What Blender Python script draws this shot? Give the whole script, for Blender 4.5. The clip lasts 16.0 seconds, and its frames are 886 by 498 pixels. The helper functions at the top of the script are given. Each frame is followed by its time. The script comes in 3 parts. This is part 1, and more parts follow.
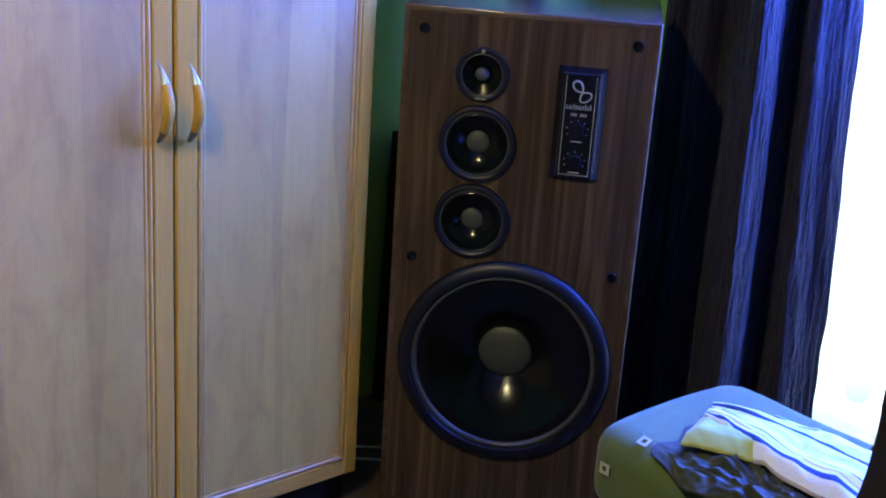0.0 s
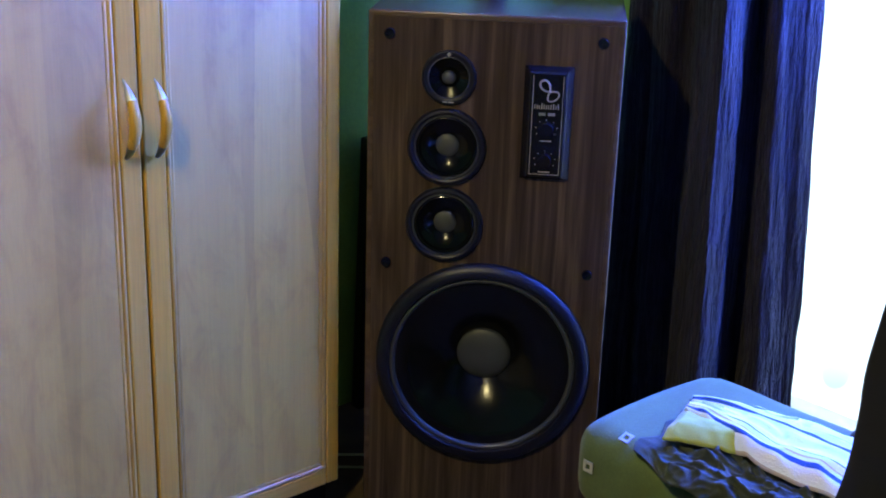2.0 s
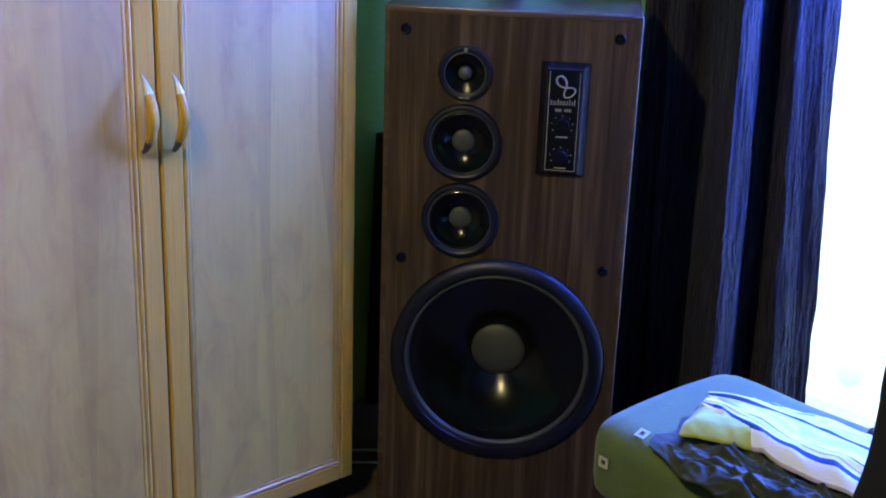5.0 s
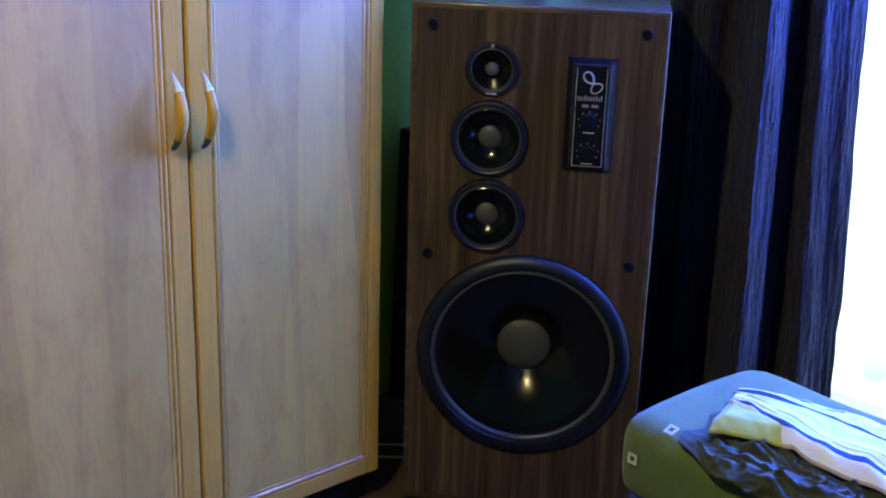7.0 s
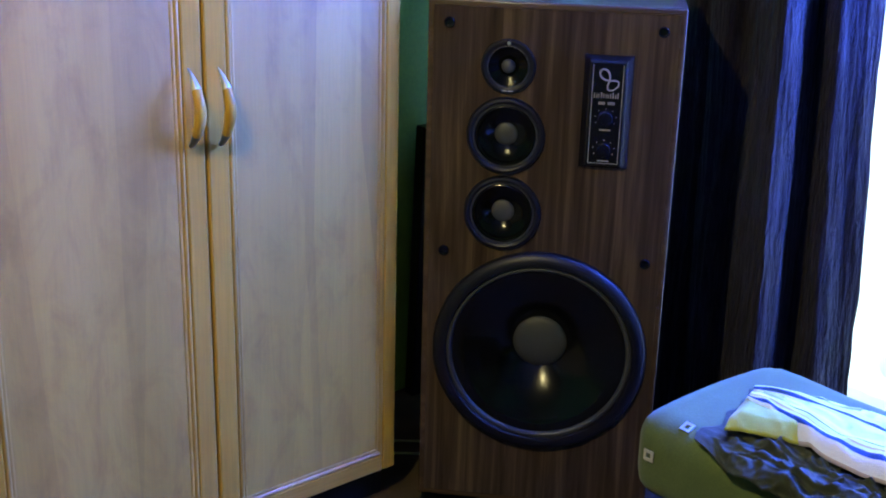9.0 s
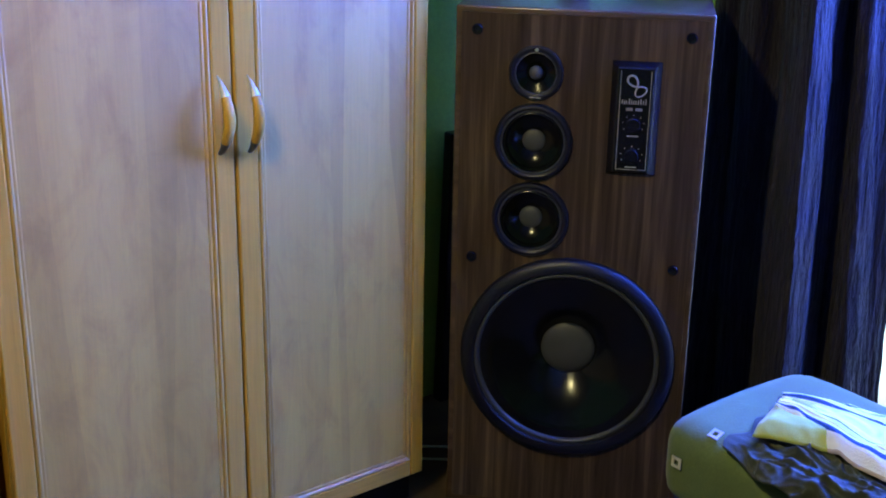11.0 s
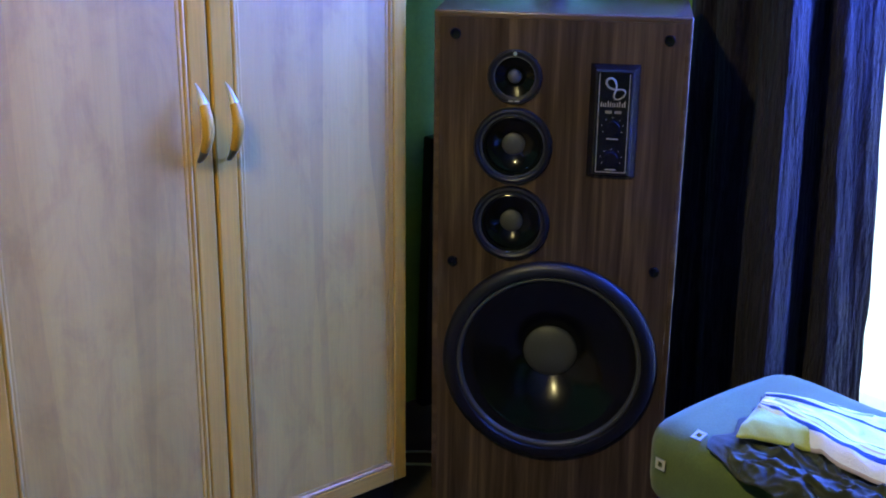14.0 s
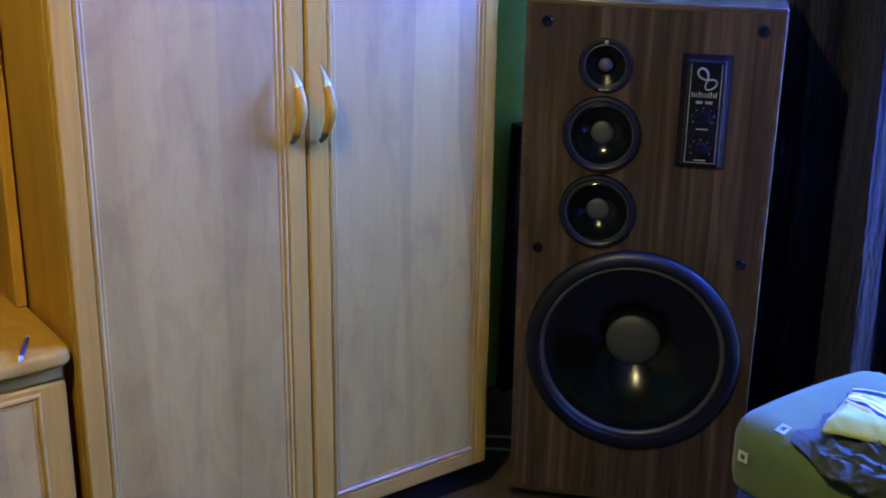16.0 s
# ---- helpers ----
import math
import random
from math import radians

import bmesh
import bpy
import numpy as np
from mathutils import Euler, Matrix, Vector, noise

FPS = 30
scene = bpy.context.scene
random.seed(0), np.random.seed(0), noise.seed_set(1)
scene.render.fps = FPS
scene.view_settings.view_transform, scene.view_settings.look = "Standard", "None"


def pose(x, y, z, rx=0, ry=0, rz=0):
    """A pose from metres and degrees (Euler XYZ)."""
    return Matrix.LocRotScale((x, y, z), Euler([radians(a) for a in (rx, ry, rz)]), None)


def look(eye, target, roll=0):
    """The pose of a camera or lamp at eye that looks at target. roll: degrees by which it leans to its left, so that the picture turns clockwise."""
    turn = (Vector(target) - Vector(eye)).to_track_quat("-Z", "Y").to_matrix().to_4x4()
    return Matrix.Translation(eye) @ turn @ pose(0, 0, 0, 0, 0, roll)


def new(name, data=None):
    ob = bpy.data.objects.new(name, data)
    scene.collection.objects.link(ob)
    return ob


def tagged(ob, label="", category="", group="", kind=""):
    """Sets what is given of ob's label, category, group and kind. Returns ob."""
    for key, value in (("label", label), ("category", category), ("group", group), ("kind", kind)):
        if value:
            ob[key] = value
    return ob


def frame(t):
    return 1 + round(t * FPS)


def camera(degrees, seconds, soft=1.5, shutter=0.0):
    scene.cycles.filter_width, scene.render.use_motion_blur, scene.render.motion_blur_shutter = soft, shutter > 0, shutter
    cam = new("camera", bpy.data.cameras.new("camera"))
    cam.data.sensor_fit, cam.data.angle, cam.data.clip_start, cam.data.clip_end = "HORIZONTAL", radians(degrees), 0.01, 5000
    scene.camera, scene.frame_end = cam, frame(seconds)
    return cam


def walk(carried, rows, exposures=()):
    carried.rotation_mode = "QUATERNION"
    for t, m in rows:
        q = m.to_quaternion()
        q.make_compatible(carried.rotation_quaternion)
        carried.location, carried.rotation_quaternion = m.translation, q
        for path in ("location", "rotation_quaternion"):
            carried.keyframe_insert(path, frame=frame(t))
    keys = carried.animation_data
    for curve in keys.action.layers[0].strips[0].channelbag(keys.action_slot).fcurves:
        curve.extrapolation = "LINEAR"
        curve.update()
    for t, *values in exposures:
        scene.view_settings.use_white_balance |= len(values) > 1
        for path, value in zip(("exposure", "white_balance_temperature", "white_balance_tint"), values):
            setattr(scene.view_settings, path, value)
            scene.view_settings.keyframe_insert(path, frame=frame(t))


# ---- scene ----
# ---------------------------------------------------------------- camera
# x runs along the furniture wall towards the window, y towards the furniture wall
PATH = [
    (0, 0.0324, -0.0284, 1.3146, -40.92, -19.05, 3.88),
    (0.5, 0.0267, -0.0292, 1.3180, -41.06, -19.29, 3.04),
    (1, 0.0304, -0.0242, 1.3132, -41.59, -19.59, 3.99),
    (1.5, 0.0269, -0.0254, 1.3194, -41.83, -19.05, 3.42),
    (2, 0.0335, -0.0226, 1.3191, -42.24, -18.95, 1.87),
    (2.5, 0.0316, -0.0206, 1.3162, -42.41, -18.33, 2.20),
    (3, 0.0285, -0.0205, 1.3215, -43.02, -18.87, 2.14),
    (3.5, 0.0345, -0.0216, 1.3136, -42.94, -18.89, 1.93),
    (4, 0.0300, -0.0242, 1.3120, -42.58, -18.91, 1.98),
    (6.5, 0.0141, -0.0043, 1.3190, -41.15, -19.21, 1.70),
    (7, 0.0057, -0.0036, 1.3213, -41.13, -19.42, 1.73),
    (7.5, 0.0026, -0.0054, 1.3261, -40.41, -19.68, 1.65),
    (8, 0.0032, -0.0076, 1.3252, -40.30, -19.65, 1.58),
    (8.5, 0.0030, -0.0096, 1.3255, -40.39, -19.45, 1.32),
    (9, 0.0017, -0.0056, 1.3244, -40.40, -19.62, 1.53),
    (9.5, 0.0031, -0.0051, 1.3250, -39.68, -19.39, 1.51),
    (9.7, 0.0004, -0.0092, 1.3234, -39.26, -19.16, 1.56),
    (11.8, 0.0018, -0.0111, 1.3294, -39.25, -19.56, 0.67),
    (12, -0.0005, -0.0104, 1.3290, -39.84, -19.38, 0.82),
    (12.5, 0.0003, -0.0099, 1.3280, -40.35, -19.52, 0.69),
    (13, 0.0018, -0.0087, 1.3291, -40.36, -18.86, 0.49),
    (13.5, -0.0001, -0.0091, 1.3295, -40.10, -19.32, 0.64),
    (14, 0.0017, -0.0068, 1.3293, -39.94, -19.24, 0.60),
    (14.5, -0.0049, -0.0051, 1.3291, -39.59, -19.29, 0.79),
    (15, -0.0109, -0.0061, 1.3282, -38.00, -19.57, 0.84),
    (15.5, -0.0190, -0.0066, 1.3303, -36.50, -19.55, 0.55),
    (16, -0.0209, -0.0092, 1.3310, -36.25, -19.86, 0.88),
]
cam = camera(38.7, 16.0, soft=1.9)


def eye_row(t, x, y, z, yaw, pitch, roll):
    a, b = radians(yaw), radians(pitch)
    ahead = Vector((-math.sin(a) * math.cos(b), math.cos(a) * math.cos(b), math.sin(b)))
    eye = Vector((x, y, z))
    return t, look(eye, eye + ahead, roll)


walk(cam, [eye_row(*r) for r in PATH], exposures=[(0, 0, 6250, 18), (2, 0, 6400, 13), (3.5, 0, 6500, 10), (7, 0, 6550, 9), (9.5, 0, 6450, 11), (12.5, 0, 6450, 11), (16, 0, 6450, 10)])

# ---------------------------------------------------------------- world and light
world = bpy.data.worlds.new("sky")
scene.world = world
world.use_nodes = True
wt = world.node_tree
sky = wt.nodes.new("ShaderNodeTexSky")
sky.sky_type, sky.sun_disc = "NISHITA", False
sky.sun_elevation, sky.sun_rotation = radians(35), radians(120)
wt.links.new(sky.outputs[0], wt.nodes["Background"].inputs[0])
wt.nodes["Background"].inputs[1].default_value = 0.05

# daylight of the sky, standing in the upper part of the balcony door's opening
day = new("daylight", bpy.data.lights.new("daylight", "AREA"))
day.data.shape, day.data.size, day.data.size_y = "RECTANGLE", 0.95, 1.05
day.data.energy, day.data.color = 520, (0.045, 0.120, 1.0)
day.matrix_world = look((2.40, 0.90, 1.66), (0.0, 0.90, 1.60))

# warm pendant lamp
LAMP = (-0.09, 0.78, 2.10)
bulb = new("bulb", bpy.data.lights.new("bulb", "POINT"))
bulb.data.energy, bulb.data.color, bulb.data.shadow_soft_size = 82, (1.0, 0.87, 0.40), 0.032
bulb.location = LAMP

# ---------------------------------------------------------------- materials


def nodes_of(name):
    m = bpy.data.materials.new(name)
    m.use_nodes = True
    t = m.node_tree
    return m, t, t.nodes["Principled BSDF"]


def coord(t, scale, use="Object"):
    tc = t.nodes.new("ShaderNodeTexCoord")
    mp = t.nodes.new("ShaderNodeMapping")
    mp.inputs["Scale"].default_value = scale
    t.links.new(tc.outputs[use], mp.inputs["Vector"])
    return mp.outputs[0]


def noise_of(t, vec, scale, detail=4.0, rough=0.55, dist=0.0):
    n = t.nodes.new("ShaderNodeTexNoise")
    n.inputs["Scale"].default_value, n.inputs["Detail"].default_value = scale, detail
    n.inputs["Roughness"].default_value, n.inputs["Distortion"].default_value = rough, dist
    t.links.new(vec, n.inputs["Vector"])
    return n.outputs["Fac"]


def ramp(t, fac, *stops):
    r = t.nodes.new("ShaderNodeValToRGB")
    e = r.color_ramp.elements
    while len(e) < len(stops):
        e.new(0.5)
    for k, (p, c) in enumerate(stops):
        e[k].position, e[k].color = p, (*c, 1)
    t.links.new(fac, r.inputs[0])
    return r.outputs[0]


def blend(t, a, b, fac, mode="MIX"):
    m = t.nodes.new("ShaderNodeMix")
    m.data_type, m.blend_type = "RGBA", mode
    for sock, v in ((m.inputs[0], fac), (m.inputs[6], a), (m.inputs[7], b)):
        if isinstance(v, (int, float)):
            sock.default_value = v
        elif isinstance(v, tuple):
            sock.default_value = (*v, 1)
        else:
            t.links.new(v, sock)
    return m.outputs[2]


def relief(t, p, height, strength, distance=0.002):
    b = t.nodes.new("ShaderNodeBump")
    b.inputs["Strength"].default_value, b.inputs["Distance"].default_value = strength, distance
    t.links.new(height, b.inputs["Height"])
    t.links.new(b.outputs[0], p.inputs["Normal"])


def plain(name, color, rough=0.5, metal=0.0, var=0.25, scale=40.0, bump=0.15, spec=0.5):
    m, t, p = nodes_of(name)
    v = coord(t, (1, 1, 1))
    big, fine = noise_of(t, v, scale * 0.12, 3), noise_of(t, v, scale * 4, 3)
    lo = tuple(c * (1 - var) for c in color)
    hi = tuple(min(1, c * (1 + var)) for c in color)
    c1 = ramp(t, big, (0.3, lo), (0.7, hi))
    c2 = blend(t, c1, ramp(t, fine, (0.3, (0.75,) * 3), (0.7, (1, 1, 1))), 0.5, "MULTIPLY")
    t.links.new(c2, p.inputs["Base Color"])
    p.inputs["Roughness"].default_value, p.inputs["Metallic"].default_value = rough, metal
    p.inputs["Specular IOR Level"].default_value = spec
    if bump:
        relief(t, p, fine, bump)
    return m


def wood(name, dark, mid, light, strip=0.07, rough=0.4, bands=1.0, axis="z", knots=0.0, pore=0.3, grain=26.0, spread=0.27, gloss=0.15, clouds=0.0):
    """Veneer: strips side by side, long streaks and fine pores along the grain."""
    m, t, p = nodes_of(name)
    along = {"z": (1, 1, 0.035), "x": (0.035, 1, 1), "y": (1, 0.035, 1)}[axis]
    v = coord(t, along)
    info = t.nodes.new("ShaderNodeObjectInfo")
    shift = t.nodes.new("ShaderNodeVectorMath")
    shift.operation = "MULTIPLY_ADD"
    t.links.new(info.outputs["Random"], shift.inputs[0])
    shift.inputs[1].default_value = (3.1, 5.3, 0.7)
    t.links.new(v, shift.inputs[2])
    v = shift.outputs[0]
    vor = t.nodes.new("ShaderNodeTexVoronoi")
    vor.voronoi_dimensions, vor.feature = "3D", "F1"
    vor.inputs["Scale"].default_value = 1.0 / strip
    vor.inputs["Randomness"].default_value = 0.8
    t.links.new(v, vor.inputs["Vector"])
    sep = t.nodes.new("ShaderNodeSeparateColor")
    t.links.new(vor.outputs["Color"], sep.inputs[0])
    streak = noise_of(t, v, grain, 6, 0.6, 0.6)
    fine = noise_of(t, v, 240, 3, 0.6)
    base = ramp(t, streak, (spread, dark), (0.5, mid), (1 - spread, light))
    tone = ramp(t, sep.outputs[0], (0.0, (0.72, 0.70, 0.66)), (1.0, (1.0, 1.0, 1.0)))
    c = blend(t, base, tone, bands, "MULTIPLY")
    c = blend(t, c, ramp(t, fine, (0.35, (0.6, 0.55, 0.5)), (0.6, (1, 1, 1))), pore, "MULTIPLY")
    if clouds:
        cl = noise_of(t, coord(t, (1, 1, 0.45)), 13, 5, 0.65, 0.8)
        c = blend(t, c, ramp(t, cl, (0.32, (0.78, 0.72, 0.62)), (0.52, (0.97, 0.96, 0.94)), (0.70, (1, 1, 1))), clouds, "MULTIPLY")
    if knots:
        kv = coord(t, (1, 1, 0.55))
        k = t.nodes.new("ShaderNodeTexVoronoi")
        k.inputs["Scale"].default_value = 3.3
        t.links.new(kv, k.inputs["Vector"])
        c = blend(t, c, ramp(t, k.outputs["Distance"], (0.01, (0.55, 0.42, 0.32)), (0.07, (1, 1, 1))), knots, "MULTIPLY")
    t.links.new(c, p.inputs["Base Color"])
    p.inputs["Roughness"].default_value = rough
    p.inputs["Specular IOR Level"].default_value = gloss
    relief(t, p, fine, 0.12, 0.001)
    return m


MAPLE = wood("maple_veneer", (0.48, 0.290, 0.042), (0.57, 0.356, 0.061), (0.65, 0.421, 0.085), 0.075, 0.47, 0.7, knots=0.6, pore=0.15, grain=8.0, gloss=0.95, clouds=1.0)
HONEY = wood("honey_maple", (0.47, 0.232, 0.026), (0.56, 0.298, 0.040), (0.61, 0.350, 0.062), 0.05, 0.34, 0.3, grain=14.0)
HONEY_X = wood("honey_maple_rail", (0.46, 0.235, 0.028), (0.56, 0.300, 0.046), (0.61, 0.355, 0.075), 0.05, 0.32, 0.3, axis="x", grain=14.0)
WALNUT = wood("walnut_veneer", (0.030, 0.018, 0.011), (0.068, 0.045, 0.026), (0.140, 0.095, 0.054), 0.026, 0.45, 0.75, pore=0.55, grain=46.0, spread=0.29)
WALNUT_TOP = wood("walnut_lacquered", (0.05, 0.030, 0.014), (0.085, 0.052, 0.026), (0.13, 0.082, 0.042), 0.04, 0.24, 0.5, axis="x", gloss=0.5)
GREEN = plain("green_wall_paint", (0.25, 0.46, 0.07), 0.75, var=0.10, scale=30, bump=0.3)
# unseen ceiling, given a dull cream so it bounces less blue daylight
CEILING = plain("low_bounce_ceiling", (0.40, 0.36, 0.22), 0.8, var=0.06, scale=20)
WHITE = plain("white_paint", (0.78, 0.78, 0.76), 0.6, var=0.04, scale=20)
CARPET = plain("brown_carpet", (0.06, 0.036, 0.014), 0.95, var=0.35, scale=90, bump=0.8)
BLACK = plain("black_plastic", (0.0048, 0.0054, 0.012), 0.24, var=0.25, scale=60, bump=0.05, spec=0.5)
RUBBER = plain("black_rubber", (0.0038, 0.0040, 0.009), 0.42, var=0.3, scale=80, bump=0.1, spec=0.4)
CONE = plain("black_cone", (0.003, 0.0035, 0.003), 0.19, var=0.4, scale=50, bump=0.03, spec=0.3)
CONE_SMALL = plain("black_glossy_cone", (0.003, 0.0035, 0.003), 0.15, var=0.4, scale=50, bump=0.02, spec=0.25)
RING = plain("grey_ring", (0.05, 0.052, 0.056), 0.33, var=0.25, scale=60, bump=0.05)
CAP = plain("grey_dust_cap", (0.050, 0.052, 0.046), 0.5, var=0.25, scale=70, bump=0.1)
DARK_STEEL = plain("dark_steel", (0.16, 0.16, 0.15), 0.3, 1.0, 0.1, 60, 0.05)
PRINT = plain("cream_print", (0.34, 0.31, 0.25), 0.5, var=0.15, scale=60, bump=0)
STEEL = plain("brushed_steel", (0.88, 0.86, 0.70), 0.36, 1.0, 0.1, 60, 0.05)


def cloth(name, color, rough=0.85, var=0.25, weave=600.0, crinkle=0.0, sheen=0.3, along=(1, 1, 1)):
    m, t, p = nodes_of(name)
    v = coord(t, (1, 1, 1))
    big, fine = noise_of(t, v, 9, 4), noise_of(t, v, weave, 2)
    c = ramp(t, big, (0.3, tuple(a * (1 - var) for a in color)), (0.7, tuple(a * (1 + var) for a in color)))
    c = blend(t, c, ramp(t, fine, (0.3, (0.7,) * 3), (0.7, (1, 1, 1))), 0.6, "MULTIPLY")
    t.links.new(c, p.inputs["Base Color"])
    p.inputs["Roughness"].default_value = rough
    p.inputs["Sheen Weight"].default_value = sheen
    if crinkle:
        cr = noise_of(t, coord(t, along), 30, 6, 0.65, 1.2)
        relief(t, p, cr, crinkle, 0.035)
    else:
        relief(t, p, fine, 0.4, 0.001)
    return m


# board colour darkened to hold the shade of the plinth recess and shelf niche
SHADE_BOARD = plain("shade_toned_board", (0.018, 0.011, 0.007), 0.7, spec=0.15)
UPHOLSTERY = cloth("olive_grey_upholstery", (0.094, 0.137, 0.038), 0.9, 0.16, 300, sheen=0.12)
MOTIF = cloth("cream_woven_motif", (0.50, 0.49, 0.40), 0.9, 0.08, 900)
GREY_CLOTH = cloth("dark_grey_cotton", (0.040, 0.049, 0.026), 0.9, 0.35, 700, sheen=0.05)
YELLOW_CLOTH = cloth("yellow_cotton", (0.40, 0.43, 0.05), 0.85, 0.12, 700)
JACKET = cloth("black_cotton", (0.0014, 0.0017, 0.005), 0.95, 0.3, 700, sheen=0.0)
PATCH = cloth("beige_print", (0.42, 0.40, 0.20), 0.9, 0.1, 700)


def curtain_material():
    """Crushed brown fabric: long uneven creases, coloured darker where the relief dips."""
    m, t, p = nodes_of("brown_crushed_fabric")
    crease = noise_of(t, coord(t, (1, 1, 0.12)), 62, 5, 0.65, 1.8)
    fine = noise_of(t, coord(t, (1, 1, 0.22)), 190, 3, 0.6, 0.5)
    weave = noise_of(t, coord(t, (1, 1, 1)), 600, 2)
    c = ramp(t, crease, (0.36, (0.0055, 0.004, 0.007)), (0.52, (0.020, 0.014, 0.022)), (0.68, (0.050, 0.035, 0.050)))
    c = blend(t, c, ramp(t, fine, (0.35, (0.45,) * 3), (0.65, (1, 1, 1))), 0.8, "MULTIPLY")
    c = blend(t, c, ramp(t, weave, (0.3, (0.7,) * 3), (0.7, (1, 1, 1))), 0.5, "MULTIPLY")
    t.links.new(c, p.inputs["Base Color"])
    p.inputs["Roughness"].default_value, p.inputs["Specular IOR Level"].default_value = 0.5, 0.18
    p.inputs["Sheen Weight"].default_value = 0.08
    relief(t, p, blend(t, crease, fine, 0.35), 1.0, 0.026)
    return m


CURTAIN = curtain_material()


def towel_material():
    m, t, p = nodes_of("striped_towel")
    uv = t.nodes.new("ShaderNodeTexCoord")
    sep = t.nodes.new("ShaderNodeSeparateXYZ")
    t.links.new(uv.outputs["UV"], sep.inputs[0])
    w = (0.86, 0.90, 0.88)
    b, k, r = (0.015, 0.055, 0.16), (0.10, 0.16, 0.24), (0.62, 0.42, 0.34)
    marks = [(0.0, (0.50, 0.42, 0.36)), (0.02, w), (0.125, b), (0.170, w), (0.200, r), (0.212, w), (0.255, k), (0.268, w), (0.57, (0.03, 0.08, 0.19)), (0.605, w),
             (0.66, (0.45, 0.52, 0.6)), (0.67, w), (0.90, b), (0.955, w)]
    c = ramp(t, sep.outputs[1], *marks)
    c.node.color_ramp.interpolation = "CONSTANT"
    v = coord(t, (1, 1, 1))
    fine = noise_of(t, v, 420, 3)
    spots = noise_of(t, v, 17, 2)
    c = blend(t, c, ramp(t, spots, (0.66, (1, 1, 1)), (0.70, (0.72, 0.80, 0.86))), 0.8, "MULTIPLY")
    c = blend(t, c, ramp(t, fine, (0.3, (0.85,) * 3), (0.7, (1, 1, 1))), 0.5, "MULTIPLY")
    t.links.new(c, p.inputs["Base Color"])
    p.inputs["Roughness"].default_value = 0.9
    relief(t, p, fine, 0.6, 0.002)
    return m


TOWEL = towel_material()


def voile_material():
    """Thin white voile with a pale woven leaf pattern near the hem."""
    m, t, p = nodes_of("white_voile")
    out = t.nodes["Material Output"]
    tc = t.nodes.new("ShaderNodeTexCoord")
    vor = t.nodes.new("ShaderNodeTexVoronoi")
    vor.inputs["Scale"].default_value = 11
    mp = t.nodes.new("ShaderNodeMapping")
    mp.inputs["Scale"].default_value = (0.2, 1.3, 0.8)
    t.links.new(tc.outputs["Object"], mp.inputs[0])
    t.links.new(mp.outputs[0], vor.inputs["Vector"])
    sep = t.nodes.new("ShaderNodeSeparateXYZ")
    t.links.new(tc.outputs["Object"], sep.inputs[0])
    low = ramp(t, sep.outputs[2], (0.22, (1, 1, 1)), (0.36, (0, 0, 0)))
    leaf = ramp(t, vor.outputs["Distance"], (0.36, (1, 1, 1)), (0.42, (0, 0, 0)))
    mask = blend(t, low, leaf, 1.0, "MULTIPLY")
    tint = blend(t, (0.88, 0.92, 0.94), (0.42, 0.66, 0.70), mask)
    tl = t.nodes.new("ShaderNodeBsdfTranslucent")
    tr = t.nodes.new("ShaderNodeBsdfTransparent")
    mix = t.nodes.new("ShaderNodeMixShader")
    t.links.new(tint, tl.inputs[0])
    t.links.new(tint, tr.inputs[0])
    mix.inputs[0].default_value = 0.58
    t.links.new(tl.outputs[0], mix.inputs[1])
    t.links.new(tr.outputs[0], mix.inputs[2])
    t.links.new(mix.outputs[0], out.inputs[0])
    t.nodes.remove(p)
    return m


VOILE = voile_material()


def glass_material():
    m, t, p = nodes_of("window_glass")
    p.inputs["Transmission Weight"].default_value = 1
    p.inputs["Roughness"].default_value = 0.02
    p.inputs["IOR"].default_value = 1.45
    return m


GLASS = glass_material()


def lamp_material():
    m, t, p = nodes_of("opal_glass")
    p.inputs["Base Color"].default_value = (0.8, 0.78, 0.7, 1)
    p.inputs["Roughness"].default_value = 0.3
    p.inputs["Emission Color"].default_value = (1.0, 0.93, 0.6, 1)
    p.inputs["Emission Strength"].default_value = 9
    return m


OPAL = lamp_material()
IVORY = plain("ivory_plastic", (0.75, 0.76, 0.78), 0.3, var=0.05)

# ---------------------------------------------------------------- mesh helpers


def mesh_of(name, bm, material, smooth=False, angle=None):
    me = bpy.data.meshes.new(name)
    bmesh.ops.recalc_face_normals(bm, faces=bm.faces)
    for f in bm.faces:
        f.smooth = smooth
    if angle:
        for e in bm.edges:
            e.smooth = len(e.link_faces) == 2 and e.calc_face_angle(0) < radians(angle)
        for f in bm.faces:
            f.smooth = True
    bm.to_mesh(me)
    bm.free()
    me.materials.append(material)
    return me


def part(name, bm, material, parent, label="", smooth=False, angle=None):
    ob = new(name, mesh_of(name, bm, material, smooth, angle))
    ob.parent = parent
    if label:
        tagged(ob, label)
    return ob


def thing(name, m, label, category, group="", kind=""):
    ob = new(name)
    ob.matrix_world = m
    return tagged(ob, label, category, group, kind)


def solid(name, bm, material, m, label, category="", group="", kind="", smooth=False, angle=None):
    ob = new(name, mesh_of(name, bm, material, smooth, angle))
    ob.matrix_world = m
    return tagged(ob, label, category, group, kind)


